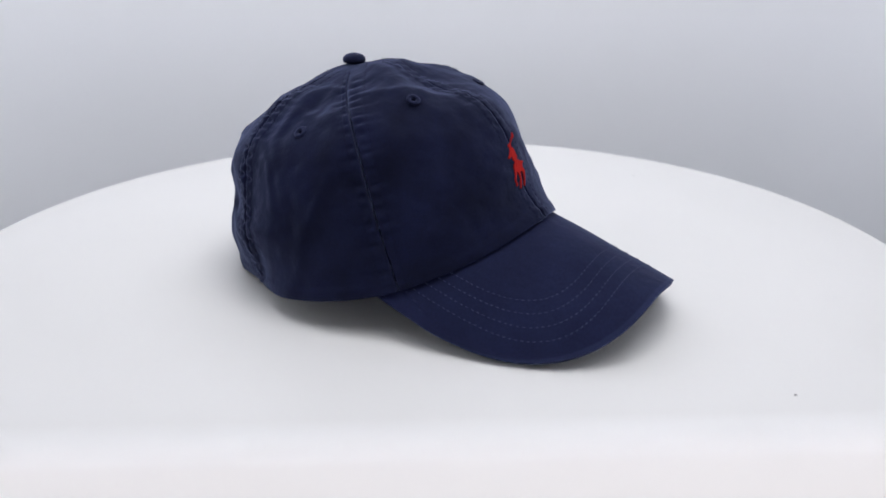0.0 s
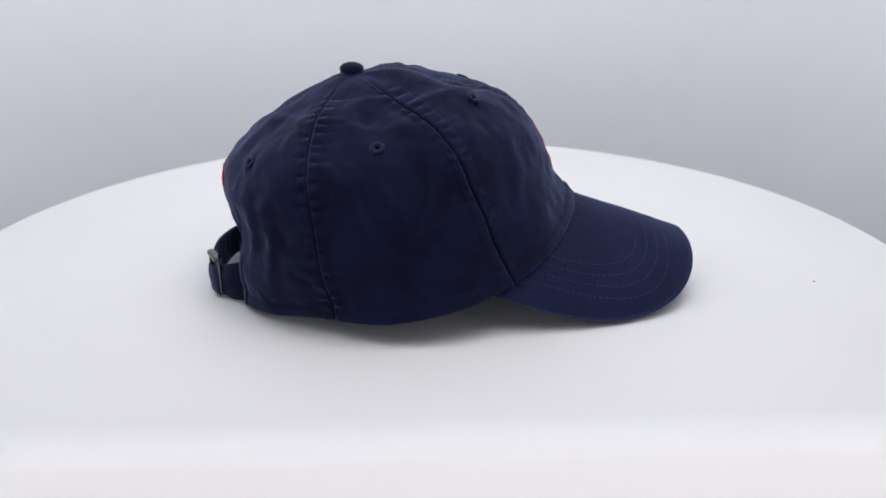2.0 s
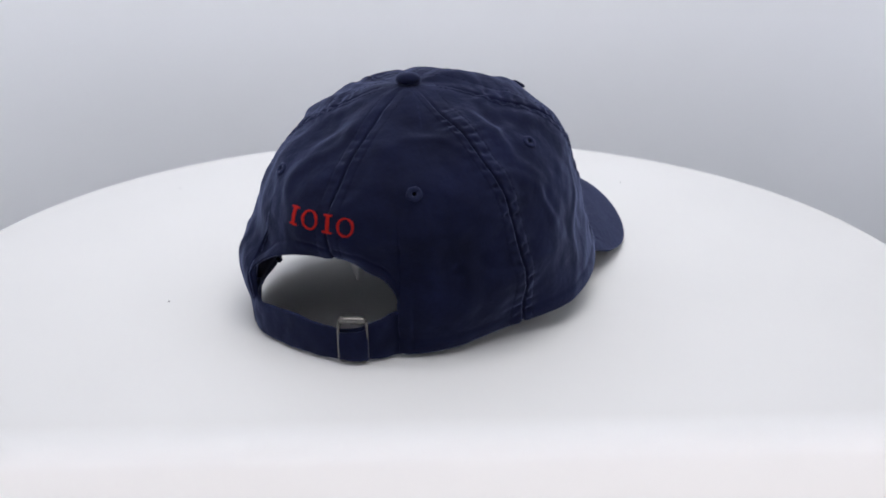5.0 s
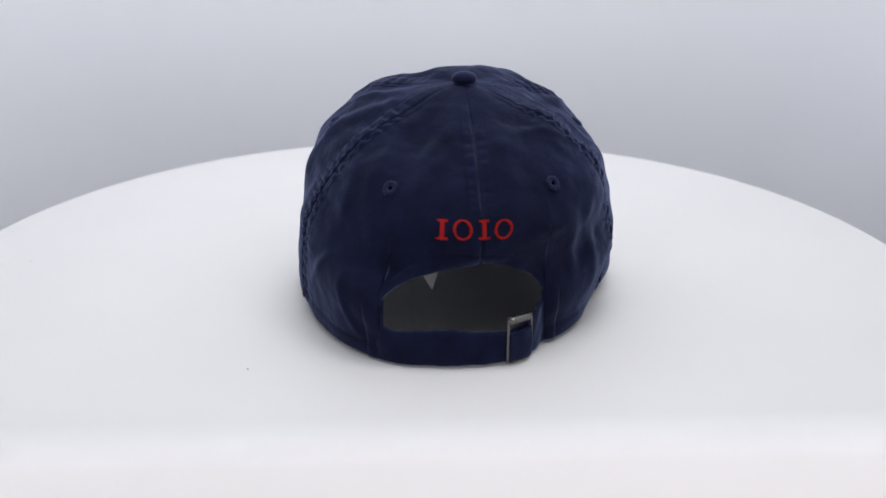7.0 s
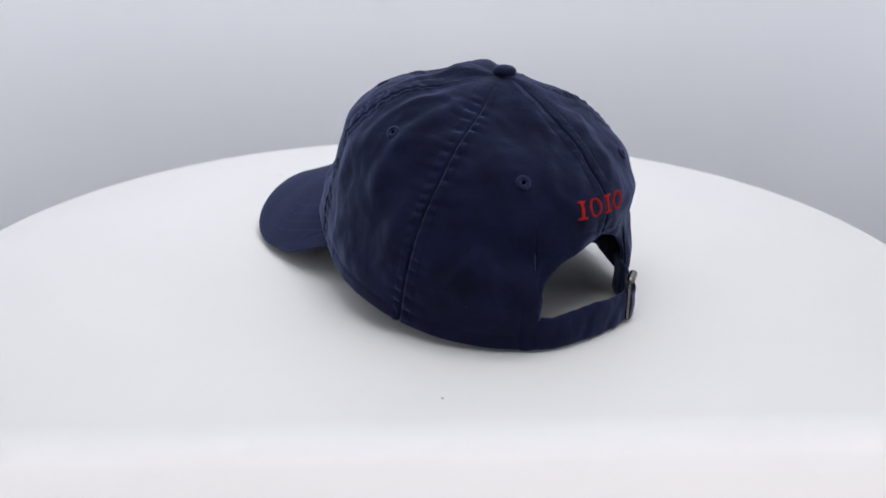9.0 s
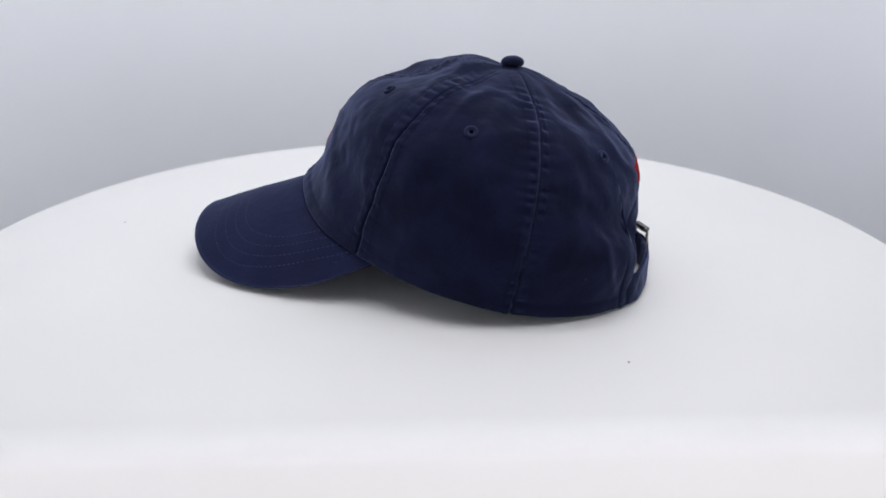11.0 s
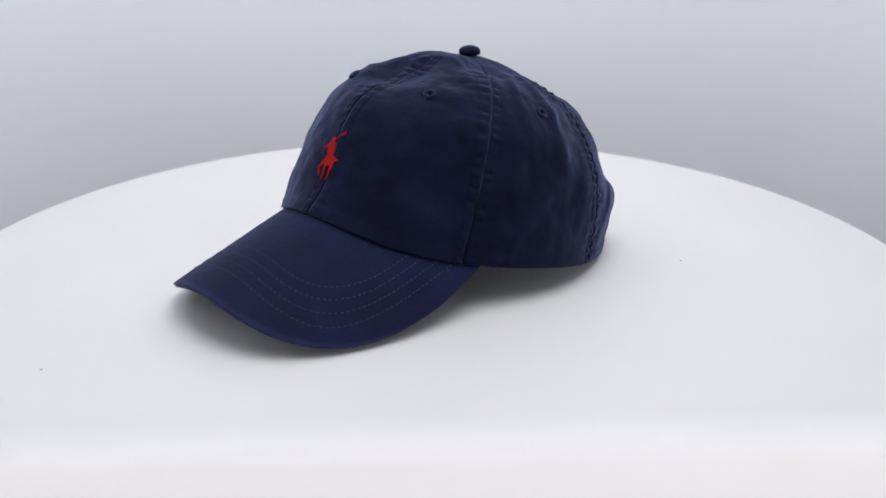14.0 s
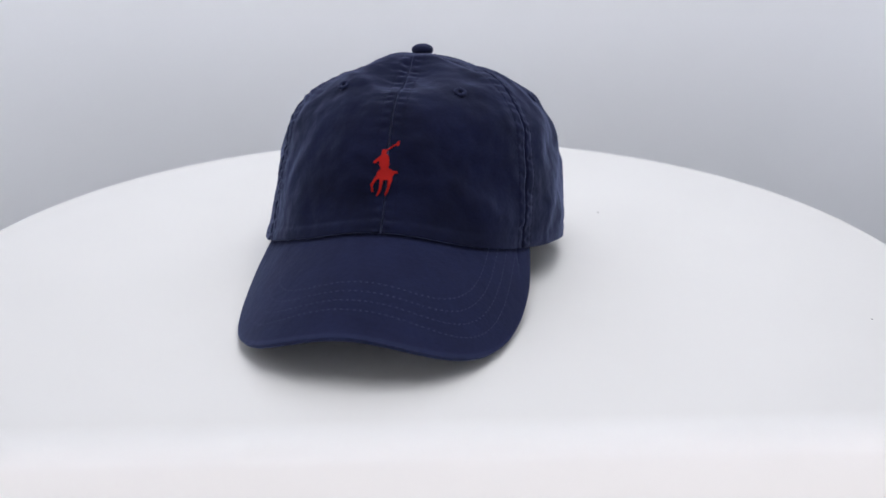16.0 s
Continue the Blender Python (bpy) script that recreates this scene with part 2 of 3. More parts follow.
def seam_shift(u, s):
    """Degrees by which the cloth at column u leans: the side seams run from the lower edge back towards the ears, closer to the ears at the top."""
    u, s = np.asarray(u, float), np.clip(s, 0.2, 1.0)
    a = np.abs(u)
    front = (12.0 - 22.0 * (s - 0.2)) * np.clip(1 - np.abs(a - 48) / 20, 0, 1)
    rear = (11.0 - 22.7 * (s - 0.2)) * np.clip(1 - np.abs(a - 105) / 28, 0, 1)
    return np.sign(u) * (front + rear)


def column_at(phi, s):
    """The column whose cloth lies at the angle phi at s."""
    phi = (phi + 180.0) % 360.0 - 180.0
    s = min(max(float(s), 0.2), 1.0)
    u = goal = abs(float(phi))
    front, rear = 12.0 - 22.0 * (s - 0.2), 11.0 - 22.7 * (s - 0.2)
    if 28 < goal < 133:
        for _ in range(12):
            u = goal - front * max(0.0, 1 - abs(u - 48) / 20) - rear * max(0.0, 1 - abs(u - 105) / 28)
    return math.copysign(u, phi)


ROWS = np.linspace(0, 1, NS)
EVEN = np.array([smooth_at(a) for a in PHI])
ANGLE = PHI[:, None] + seam_shift(PHI[:, None], ROWS[None, :])
_at = (ANGLE + 180.0) / STEP
_low = np.clip(_at.astype(int), 0, len(PHI) - 2)
_f = (_at - _low)[:, :, None]
_row = np.arange(NS)[None, :]
BASE = EVEN[_low, _row] * (1 - _f) + EVEN[_low + 1, _row] * _f
BX = BASE[:, :, 0] * np.cos(np.radians(ANGLE))
BY = BASE[:, :, 0] * np.sin(np.radians(ANGLE))
BZ = BASE[:, :, 1]
SURF = np.stack([BX, BY, BZ], 2)


def grid_normals(g):
    du = np.gradient(g, axis=0)
    du[0] = du[-1] = (g[1] - g[-2]) / 2
    dv = np.gradient(g, axis=1)
    n = np.cross(dv, du)
    n[:, 0] = (0, 0, 1)
    n /= np.linalg.norm(n, axis=2, keepdims=True).clip(1e-12)
    flip = np.sign((n * np.dstack([BX, BY, BZ - 0.03])).sum(2, keepdims=True))
    return n * np.where(flip == 0, 1, flip)


def s_at_height(phi, z):
    col = smooth_at(phi)
    return float(np.interp(-z, -col[:, 1], np.linspace(0, 1, NS)))


# opening above the strap, in degrees from the back, towards the wearer's left and right
HOLE_L, HOLE_R = 33.5, -28.5


ARCH = ((-29.0, 26), (-28.2, 32), (-27, 37), (-24, 42), (-21, 45.5), (-12, 51.5), (-4, 53.8), (8, 54.6), (15, 53.6), (24, 49.4), (30, 44.5), (32.5, 40), (33.4, 34), (34.0, 27))


def hole_height(phi):
    """Height of the arch over the strap at phi, or None outside it."""
    a = 180 - phi % 360
    if not HOLE_R < a < HOLE_L:
        return None
    return sum(np.interp(a + k, [x for x, _ in ARCH], [z for _, z in ARCH]) for k in (-0.8, 0.0, 0.8)) / 3000


# soft folds of the washed cloth: (angle, s) along the crest, height and half-width in metres
FOLDS = (
    (((100, 0.20), (93, 0.30), (87, 0.41), (85, 0.50), (84, 0.62), (84, 0.72)), 0.0022, 0.0060),
    (((151, 0.24), (153, 0.34), (154, 0.42), (155, 0.52)), 0.0016, 0.0060),
    (((72, 0.35), (75, 0.26), (78, 0.17)), 0.0016, 0.0050),
    (((-85, 0.22), (-92, 0.36), (-94, 0.46), (-90, 0.51), (-84, 0.60)), 0.0021, 0.0055),
    (((-72, 0.24), (-66, 0.34), (-62, 0.44)), 0.0014, 0.0060),
    (((-127, 0.62), (-125, 0.78), (-127, 0.92)), 0.0015, 0.0060),
    (((-139, 0.64), (-138, 0.80)), 0.0014, 0.0050),
    (((7, 0.70), (16, 0.79), (27, 0.86), (36, 0.90)), 0.0018, 0.0075),
    (((-26, 0.58), (-30, 0.69), (-35, 0.79), (-37, 0.88)), 0.0016, 0.0070),
    (((-168, 0.66), (-156, 0.62), (-138, 0.60)), 0.0018, 0.0060),
    (((140, 0.62), (150, 0.66), (160, 0.68)), 0.0013, 0.0060),
    (((-16, 0.38), (-24, 0.42), (-36, 0.44)), 0.0010, 0.0065),
    (((118, 0.40), (124, 0.55), (122, 0.72)), 0.0013, 0.0065),
)
GROOVE = {-180.0: 0.0016, -105.0: 0.0011, -48.0: 0.0010, 0.0: 0.0003, 48.0: 0.0010, 105.0: 0.0011}
PUCKER = {-180.0: 0.22, -105.0: 0.8, -48.0: 0.6, 0.0: 0.5, 48.0: 0.65, 105.0: 0.78}


def surface_at(phi, s):
    col = smooth_at(phi)
    r, z = np.interp(s, ROWS, col[:, 0]), np.interp(s, ROWS, col[:, 1])
    return np.array((r * math.cos(math.radians(phi)), r * math.sin(math.radians(phi)), z))


def fold_relief():
    d = np.zeros(BX.shape)
    for line, height, width in FOLDS:
        t = np.linspace(0, len(line) - 1, 12 * len(line))
        k = np.arange(len(line))
        phis, ss = np.interp(t, k, [a for a, _ in line]), np.interp(t, k, [b for _, b in line])
        best, size = np.full(BX.shape, 1.0), np.zeros(BX.shape)
        for i, (a, b) in enumerate(zip(phis, ss)):
            far = np.linalg.norm(SURF - surface_at(a, b), axis=2)
            here = far < best
            best[here] = far[here]
            size[here] = math.sin(math.pi * min(max(i / (len(t) - 1), 0.06), 0.94)) ** 0.6
        d += height * size * (np.exp(-((best / width) ** 2)) - 0.55 * np.exp(-((best / (2.3 * width)) ** 2)))
    return d


def relief():
    """Outward relief in metres: seams with their folded allowance and puckers, wrinkles of soft washed cloth."""
    seg = np.linalg.norm(np.diff(SURF, axis=1), axis=2)
    along = np.concatenate([np.zeros((len(PHI), 1)), np.cumsum(seg, axis=1)], 1)
    up = along[:, -1:] - along
    d = np.zeros(BX.shape)
    r = BASE[:, :, 0]
    rng = random.Random(4)
    for s in SEAMS[:-1]:
        dist = r * np.radians((PHI[:, None] - s + 180) % 360 - 180)
        near = np.abs(dist)
        i0 = int(round((s + 180) / STEP))
        run = along[i0]
        # embroidery holds the seam flat
        patch = {-180.0: (0.0752, 0.0095), 0.0: (0.0885, 0.0190)}.get(s)
        flat = np.exp(-(((BZ - patch[0]) / patch[1]) ** 6)) if patch else 0.0
        seam = 0.0005 * np.exp(-((near / 0.0070) ** 6)) - GROOVE[s] * np.exp(-((near / 0.0009) ** 2))
        for side in (-1, 1):
            # dents of uneven length and depth, each pinched against the seam
            puck, deep = np.zeros(NS), np.zeros(NS)
            x = 0.012 + 0.003 * side
            while x < run[-1]:
                size = 0.25 + 0.75 * rng.random() ** 0.8
                half = 0.0013 + 0.0008 * rng.random()
                puck -= size * np.exp(-(((run - x) / half) ** 2))
                puck += 0.45 * size * np.exp(-(((run - x - 2.1 * half) / (1.2 * half)) ** 2))
                x += 0.0052 + 0.0045 * rng.random()
            puck *= PUCKER[s] * np.clip((BASE[i0, :, 0] - 0.022) / 0.020, 0, 1)
            seam += 0.00175 * puck[None, :] * np.exp(-(((dist - side * 0.0034) / 0.0023) ** 2))
            seam += 0.00045 * puck[None, :] * np.exp(-(((dist - side * 0.0085) / 0.0045) ** 2))
            seam -= 0.00016 * np.exp(-(((dist - side * 0.0068) / 0.0008) ** 2))
        d += seam * (1 - flat)
    fade = np.clip((r - 0.010) / 0.03, 0, 1)
    d *= np.clip((r - 0.010) / 0.03, 0, 1)
    # hem round the lower edge, standing over the visor
    d += 0.0008 * np.exp(-((up / 0.0075) ** 6)) - 0.00015 * np.exp(-(((up - 0.0082) / 0.0012) ** 2))
    # turned hem round the opening
    for i, a in enumerate(PHI):
        h = hole_height(a)
        if h is not None:
            e = np.interp(s_at_height(a, h), ROWS, along[i]) - along[i]
            b = 180 - a % 360
            ends = min(max(min(b - HOLE_R, HOLE_L - b) / 6.0, 0.0), 1.0)
            d[i] += ends * (0.0008 * np.exp(-((np.abs(e) / 0.008) ** 6)) - 0.0005 * np.exp(-(((e - 0.008) / 0.0009) ** 2)))
        else:
            b = 180 - a % 360
            gap = min(abs(b - HOLE_L), abs(b - HOLE_R)) * math.radians(1) * 0.09
            low = 1 / (1 + np.exp((BASE[i, :, 1] - 0.034) / 0.003))
            d[i] += low * (0.0013 * math.exp(-((gap / 0.009) ** 6)) - 0.0005 * math.exp(-(((gap - 0.009) / 0.0009) ** 2)))
    d += fold_relief() * fade
    for i in range(0, len(PHI) - 1):
        for j in range(2, NS):
            q = Vector(SURF[i, j])
            ridge = math.exp(-((noise.noise(q * 24 + Vector((5, 2, 9))) / 0.13) ** 2))
            stiff = 1.0 - 0.5 * min(max((50 - abs(PHI[i])) / 12, 0.0), 1.0) * min(max((j / NS - 0.40) / 0.15, 0.0), 1.0)
            w = stiff * (0.0009 * (ridge - 0.3) + 0.0013 * noise.noise(q * 24) + 0.0013 * noise.noise(q * 48 + Vector((3, 1, 7)))) + 0.0006 * noise.noise(q * 110)
            d[i, j] += w * fade[i, j] * (0.35 + 0.65 * min(1.0, up[i, j] / 0.03))
    d[-1] = d[0]
    return d


NORMALS = grid_normals(SURF)
CROWN = SURF + NORMALS * relief()[:, :, None]


def on_crown(phi, s, lift=0.0):
    """Point and outward normal at angle phi, at s from 0 (button) to 1 (edge)."""
    u = (column_at(phi, np.clip(s, 0, 1)) + 180) / STEP
    v = np.clip(s, 0, 1) * (NS - 1)
    i, j = min(int(u), len(PHI) - 2), min(int(v), NS - 2)
    a, b = u - i, v - j

    def mix(g):
        return (1 - a) * (1 - b) * g[i, j] + a * (1 - b) * g[i + 1, j] + (1 - a) * b * g[i, j + 1] + a * b * g[i + 1, j + 1]

    n = mix(NORMALS)
    n = n / np.linalg.norm(n)
    return Vector(mix(CROWN) + n * lift), Vector(n)


def crown_radius(phi, s):
    return float(np.interp(s, np.linspace(0, 1, NS), smooth_at(phi)[:, 0]))


def crown_length(phi):
    col = smooth_at(phi)
    return float(np.linalg.norm(np.diff(col, axis=0), axis=1).sum())


def build_crown(cap):
    grid = CROWN.copy()
    rows = np.linspace(0, 1, NS)
    for i, a in enumerate(PHI):
        h = hole_height(a)
        if h is not None:
            end = s_at_height(a, h)
            for j in range(int(0.45 * NS), NS):
                grid[i, j] = on_crown(a, 0.45 + (rows[j] - 0.45) * (end - 0.45) / 0.55)[0] if rows[j] > 0.45 else CROWN[i, j]
    for k in range(6):
        i0, i1 = int((SEAMS[k] + 180) / STEP), int((SEAMS[k + 1] + 180) / STEP)
        piece = grid[i0:i1 + 1, 3:].copy()
        for edge, at in ((0, i0), (-1, i1)):  # the cloth turns in where two panels meet
            piece[edge] -= NORMALS[at, 3:] * 0.0030
        verts = piece.reshape(-1, 3)
        n = NS - 3
        faces = [(i * n + j, i * n + j + 1, (i + 1) * n + j + 1, (i + 1) * n + j) for i in range(i1 - i0) for j in range(n - 1)]
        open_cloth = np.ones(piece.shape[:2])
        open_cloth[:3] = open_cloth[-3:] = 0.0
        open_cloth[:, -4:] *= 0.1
        thicken(wear_light(mesh_part("panel", verts, faces, NAVY, cap), open_cloth), 0.0016)


def ring(name, major, minor, mat, parent, m, label="", steps=28, around=10):
    verts, faces = [], []
    for i in range(steps):
        a = 2 * math.pi * i / steps
        wob = 1 + 0.06 * math.sin(9 * a)
        for j in range(around):
            b = 2 * math.pi * j / around
            rr = major + minor * math.cos(b) * wob
            verts.append(m @ Vector((rr * math.cos(a), rr * math.sin(a), minor * 0.7 * math.sin(b) * wob)))
    for i in range(steps):
        for j in range(around):
            faces.append((i * around + j, ((i + 1) % steps) * around + j, ((i + 1) % steps) * around + (j + 1) % around, i * around + (j + 1) % around))
    return mesh_part(name, verts, faces, mat, parent, label)


def facing(p, n):
    return Matrix.Translation(p) @ n.to_track_quat("Z", "Y").to_matrix().to_4x4()


EYELETS = [(26.8, 0.1245), (-27.5, 0.1262), (79.8, 0.1118), (-78.8, 0.1071), (142.4, 0.0922), (-145.2, 0.0917)]


def build_eyelets(cap):
    for phi, z in EYELETS:
        p, n = on_crown(phi, s_at_height(phi, z), 0.0001)
        m = facing(p, n)
        e = ring("eyelet", 0.0028, 0.0014, EYELET, cap, m @ Matrix.Translation((0, 0, 0.0004)), "stitched navy eyelet ring")
        # flat disc on uncut cloth, coloured as the hole's shade
        bm = bmesh.new()
        bmesh.ops.create_circle(bm, cap_ends=True, radius=0.0012 if abs(phi) > 40 else 0.0009, segments=16, matrix=m @ Matrix.Translation((0, 0, 0.0001)))
        part("eyelet_hole_disc", bm, HOLE_SHADE, e, "dark disc for the shade in the air hole")


def build_button(cap):
    prof = [(0.0001, 0.0052), (0.003, 0.0049), (0.0055, 0.0040), (0.0070, 0.0026), (0.0074, 0.0012), (0.0070, -0.0004), (0.0055, -0.0012)]
    bm = lathe([(r, z + 0.1368) for r, z in prof[::-1]], 40)
    part("button", bm, NAVY, cap, "cloth-covered top button")


# ---- cap: visor ----
V_IN = 50.0  # the visor meets the crown between these angles to either side of the front
V_X0, V_LEN, V_LEFT, V_RIGHT, V_POW = 0.0807, 0.1345, 0.0885, 0.0850, 2.75
V_Z, V_XM, V_SLOPE, V_CURVE, V_BEND, V_MID, V_YAW, V_LEAN = 0.0585, 0.132, 0.36, 0.0, 7.15, -0.0036, -0.0044, 0.0234


def visor_height(x, y):
    u, v = x - V_XM, y - V_MID
    return V_Z - V_SLOPE * u - V_CURVE * u * u - V_BEND * v * v + V_LEAN * v


def visor_outline(a, inset=0.0, side=0.0, power=V_POW):
    """Plan of the outer edge, or of a line set in from it, at a from -1 to 1."""
    t = a * math.pi / 2
    c, s = math.cos(t), math.sin(t)
    x = V_X0 + (V_LEN - inset) * max(c, 0.0) ** (2 / power)
    half = (V_LEFT if a > 0 else V_RIGHT) - side
    return Vector((x, half * math.copysign(abs(s) ** (2 / power), s) + V_MID + V_YAW * (x - V_X0)))


def visor_point(a, b):
    """a from -1 to 1 across, b from 0 at the crown to 1 at the outer edge."""
    p, _ = on_crown(a * V_IN, 0.988, -0.0042)
    inner = Vector((p.x, p.y))
    q = inner.lerp(visor_outline(a), b)
    z_in = p.z - visor_height(inner.x, inner.y)
    z = max(visor_height(q.x, q.y) + z_in * (1 - b) ** 2, 0.0032)
    # towards its ends the edge runs up into the corner where crown and visor meet
    near = min(max(1 - (visor_outline(a).x - V_X0) / 0.030, 0.0), 1.0)
    near = near * near * (3 - 2 * near)
    corner, _ = on_crown(math.copysign(V_IN, a), 0.988, -0.0042)
    return Vector((q.x, q.y, z)).lerp(corner, near * b)


def build_visor(cap):
    na, nb = 160, 48
    verts, faces = [], []
    for i in range(na + 1):
        for j in range(nb + 1):
            a, b = math.sin((-1 + 2 * i / na) * math.pi / 2), j / nb
            q = visor_point(a, b)
            q.z += 0.0007 * noise.noise(q * 32) * math.sin(math.pi * b)
            verts.append(q)
    for i in range(na):
        for j in range(nb):
            k = i * (nb + 1) + j
            faces.append((k, k + nb + 1, k + nb + 2, k + 1))
    ob = wear_light(mesh_part("visor", verts, faces, VISOR_LIT, cap, "curved navy cotton visor"))
    thicken(ob, 0.0028, 1.0)
    rim = ob.modifiers.new("soft_edge", "BEVEL")
    rim.width, rim.segments, rim.limit_method = 0.0011, 2, "ANGLE"
    return ob, BVHTree.FromPolygons(verts, faces)


def thread_run(points, normals, stitch, gap, width, height):
    """Short raised stitches along a line of points: verts and faces."""
    verts, faces = [], []
    d = [0.0]
    for a, b in zip(points, points[1:]):
        d.append(d[-1] + (b - a).length)
    total = d[-1]

    def at(x):
        k = max(0, min(int(np.searchsorted(d, x)) - 1, len(d) - 2))
        f = (x - d[k]) / max(d[k + 1] - d[k], 1e-9)
        return points[k].lerp(points[k + 1], f), normals[k].lerp(normals[k + 1], f).normalized()

    x = 0.0
    while x + stitch < total:
        (p, n), (q, _) = at(x), at(x + stitch)
        m = (p + q) / 2
        along = (q - p).normalized()
        across = n.cross(along) * width * (0.85 + 0.3 * random.random())
        base = len(verts)
        verts += [p, m + across - n * 0.0001, m - across - n * 0.0001, q, m + across * 0.5 + n * height, m - across * 0.5 + n * height]
        faces += [(base, base + 1, base + 4), (base, base + 4, base + 5), (base, base + 5, base + 2), (base + 3, base + 4, base + 1), (base + 3, base + 5, base + 4), (base + 3, base + 2, base + 5), (base + 1, base + 3, base + 4)]
        x += stitch + gap * (0.8 + 0.4 * random.random())
    return verts, faces


def build_visor_stitching(cap, visor, tree):
    """Four rows of topstitching that follow the visor's edge and run out at the crown."""
    for k in range(4):
        pts, nor = [], []
        for i in range(241):
            a = math.sin((-1 + 2 * i / 240) * math.pi / 2)
            q = visor_outline(a, 0.0190 + 0.0066 * k, 0.0110 + 0.0048 * k, 3.7)
            hit, n, _, _ = tree.ray_cast(Vector((q.x, q.y, 0.3)), Vector((0, 0, -1)))
            if hit is None:
                continue
            if n.z < 0:
                n = -n
            pts.append(hit + n * 0.0003)
            nor.append(n)
        v, f = thread_run(pts, nor, 0.0024, 0.0010, 0.00032, 0.00022)
        mesh_part("topstitching", v, f, VTHREAD, visor, "row of pale blue topstitching")


def build_seam_stitching(cap):
    for s in SEAMS[:-1]:
        for side in (-1, 1):
            pts, nor = [], []
            for t in np.linspace(0.10, 0.99, 120):
                r = max(crown_radius(s + float(seam_shift(s, t)), t), 0.01)
                a = s + side * math.degrees(0.0068 / r)
                h = hole_height(a)
                if h is not None and t > s_at_height(a, h) - 0.01:
                    break
                p, n = on_crown(a + float(seam_shift(a, t)), t, 0.0003)
                pts.append(p)
                nor.append(n)
            v, f = thread_run(pts, nor, 0.0022, 0.0011, 0.00028, 0.0002)
            mesh_part("seam_stitching", v, f, THREAD, cap, "row of navy stitches beside a seam")


def stitched_shape(name, inside, phi0, z0, width, height, mat, parent, label, step=0.00025, lift=0.0006):
    """Raised embroidery that lies on the crown: a fine grid kept where inside(a, b) holds; a to the right, b up, in mm."""
    nu, nv = int(width / step), int(height / step)
    s0, length, r0 = s_at_height(phi0, z0), crown_length(phi0), None
    r0 = crown_radius(phi0, s0)
    index, verts, faces = {}, [], []

    def vert(i, j):
        if (i, j) not in index:
            a, b = (i - nu / 2) * step, (j - nv / 2) * step
            p, n = on_crown(phi0 + math.degrees(a / r0), s0 - b / length, lift + 0.00012 * math.sin(a * 9000 + b * 5000))
            index[i, j] = len(verts)
            verts.append(p)
        return index[i, j]

    for i in range(nu):
        for j in range(nv):
            if inside((i + 0.5 - nu / 2) * step * 1000, (j + 0.5 - nv / 2) * step * 1000):
                faces.append((vert(i, j), vert(i + 1, j), vert(i + 1, j + 1), vert(i, j + 1)))
    ob = mesh_part(name, verts, faces, mat, parent, label)
    thicken(ob, 0.0007, -1.0)
    return ob


def bar_shape(x0, y0, x1, y1, w0, w1):
    def inside(x, y):
        dx, dy = x1 - x0, y1 - y0
        t = ((x - x0) * dx + (y - y0) * dy) / (dx * dx + dy * dy)
        t = min(max(t, 0.0), 1.0)
        return math.hypot(x - x0 - t * dx, y - y0 - t * dy) < w0 + (w1 - w0) * t
    return inside


def oval_shape(x0, y0, rx, ry, lean=0.0, hole=0.0):
    c, s = math.cos(lean), math.sin(lean)

    def inside(x, y):
        u, v = (x - x0) * c + (y - y0) * s, (y - y0) * c - (x - x0) * s
        k = (u / rx) ** 2 + (v / ry) ** 2
        if hole:
            return k < 1 and (u / (rx - hole)) ** 2 + (v / (ry - hole * 0.55)) ** 2 > 1
        return k < 1
    return inside


def build_embroidery(cap):
    # emblem on the front: plain ovals and bars that make one upright red patch
    shapes = [
        oval_shape(0.6, -2.2, 4.9, 3.5, 0.15), oval_shape(-0.3, 5.0, 2.9, 5.4, 0.1),
        bar_shape(-1.0, 10.5, 7.0, 16.0, 0.28, 0.30), oval_shape(7.3, 15.8, 0.65, 1.5, -0.3),
        bar_shape(-2.4, 7.4, -6.0, 4.6, 1.0, 0.7), oval_shape(-0.9, 10.6, 1.4, 1.6),
        bar_shape(-4.0, -4.2, -6.7, -8.4, 0.9, 0.55), bar_shape(-6.7, -8.4, -5.9, -12.0, 0.5, 0.5),
        bar_shape(-1.0, -5.0, -1.6, -11.0, 0.9, 0.6), bar_shape(-1.6, -11.0, -3.1, -14.4, 0.6, 0.5),
        bar_shape(3.8, -4.6, 3.2, -9.6, 1.2, 0.6), bar_shape(3.2, -9.6, 1.4, -14.2, 0.6, 0.5),
        bar_shape(5.2, -0.8, 7.4, -1.0, 0.9, 0.6),
    ]
    stitched_shape("emblem", lambda a, b: any(f(a, b) for f in shapes), -0.6, 0.0885, 0.019, 0.036, RED, cap, "raised red embroidered emblem")
    # a row of four plain stitched shapes above the strap
    post = (bar_shape(0, -4.2, 0, 4.2, 1.0, 1.0), bar_shape(-2.2, 4.5, 2.2, 4.5, 0.5, 0.5), bar_shape(-2.4, -4.5, 2.4, -4.5, 0.5, 0.5))
    hoop = (oval_shape(0, 0, 5.0, 5.3, 0.0, 1.3),)
    for a, shapes in ((-17.2, post), (-6.6, hoop), (4.8, post), (15.6, hoop)):
        phi = 180 - TEXT_MID + math.degrees(a / 83.0)
        stitched_shape("embroidered_shape", lambda x, y: any(f(x, y) for f in shapes), phi, 0.0752 - 0.00004 * a, 0.012, 0.013, RED, cap, "small raised red embroidered shape")


TEXT_MID = 2.7  # degrees of the row's middle from the back, towards the wearer's left


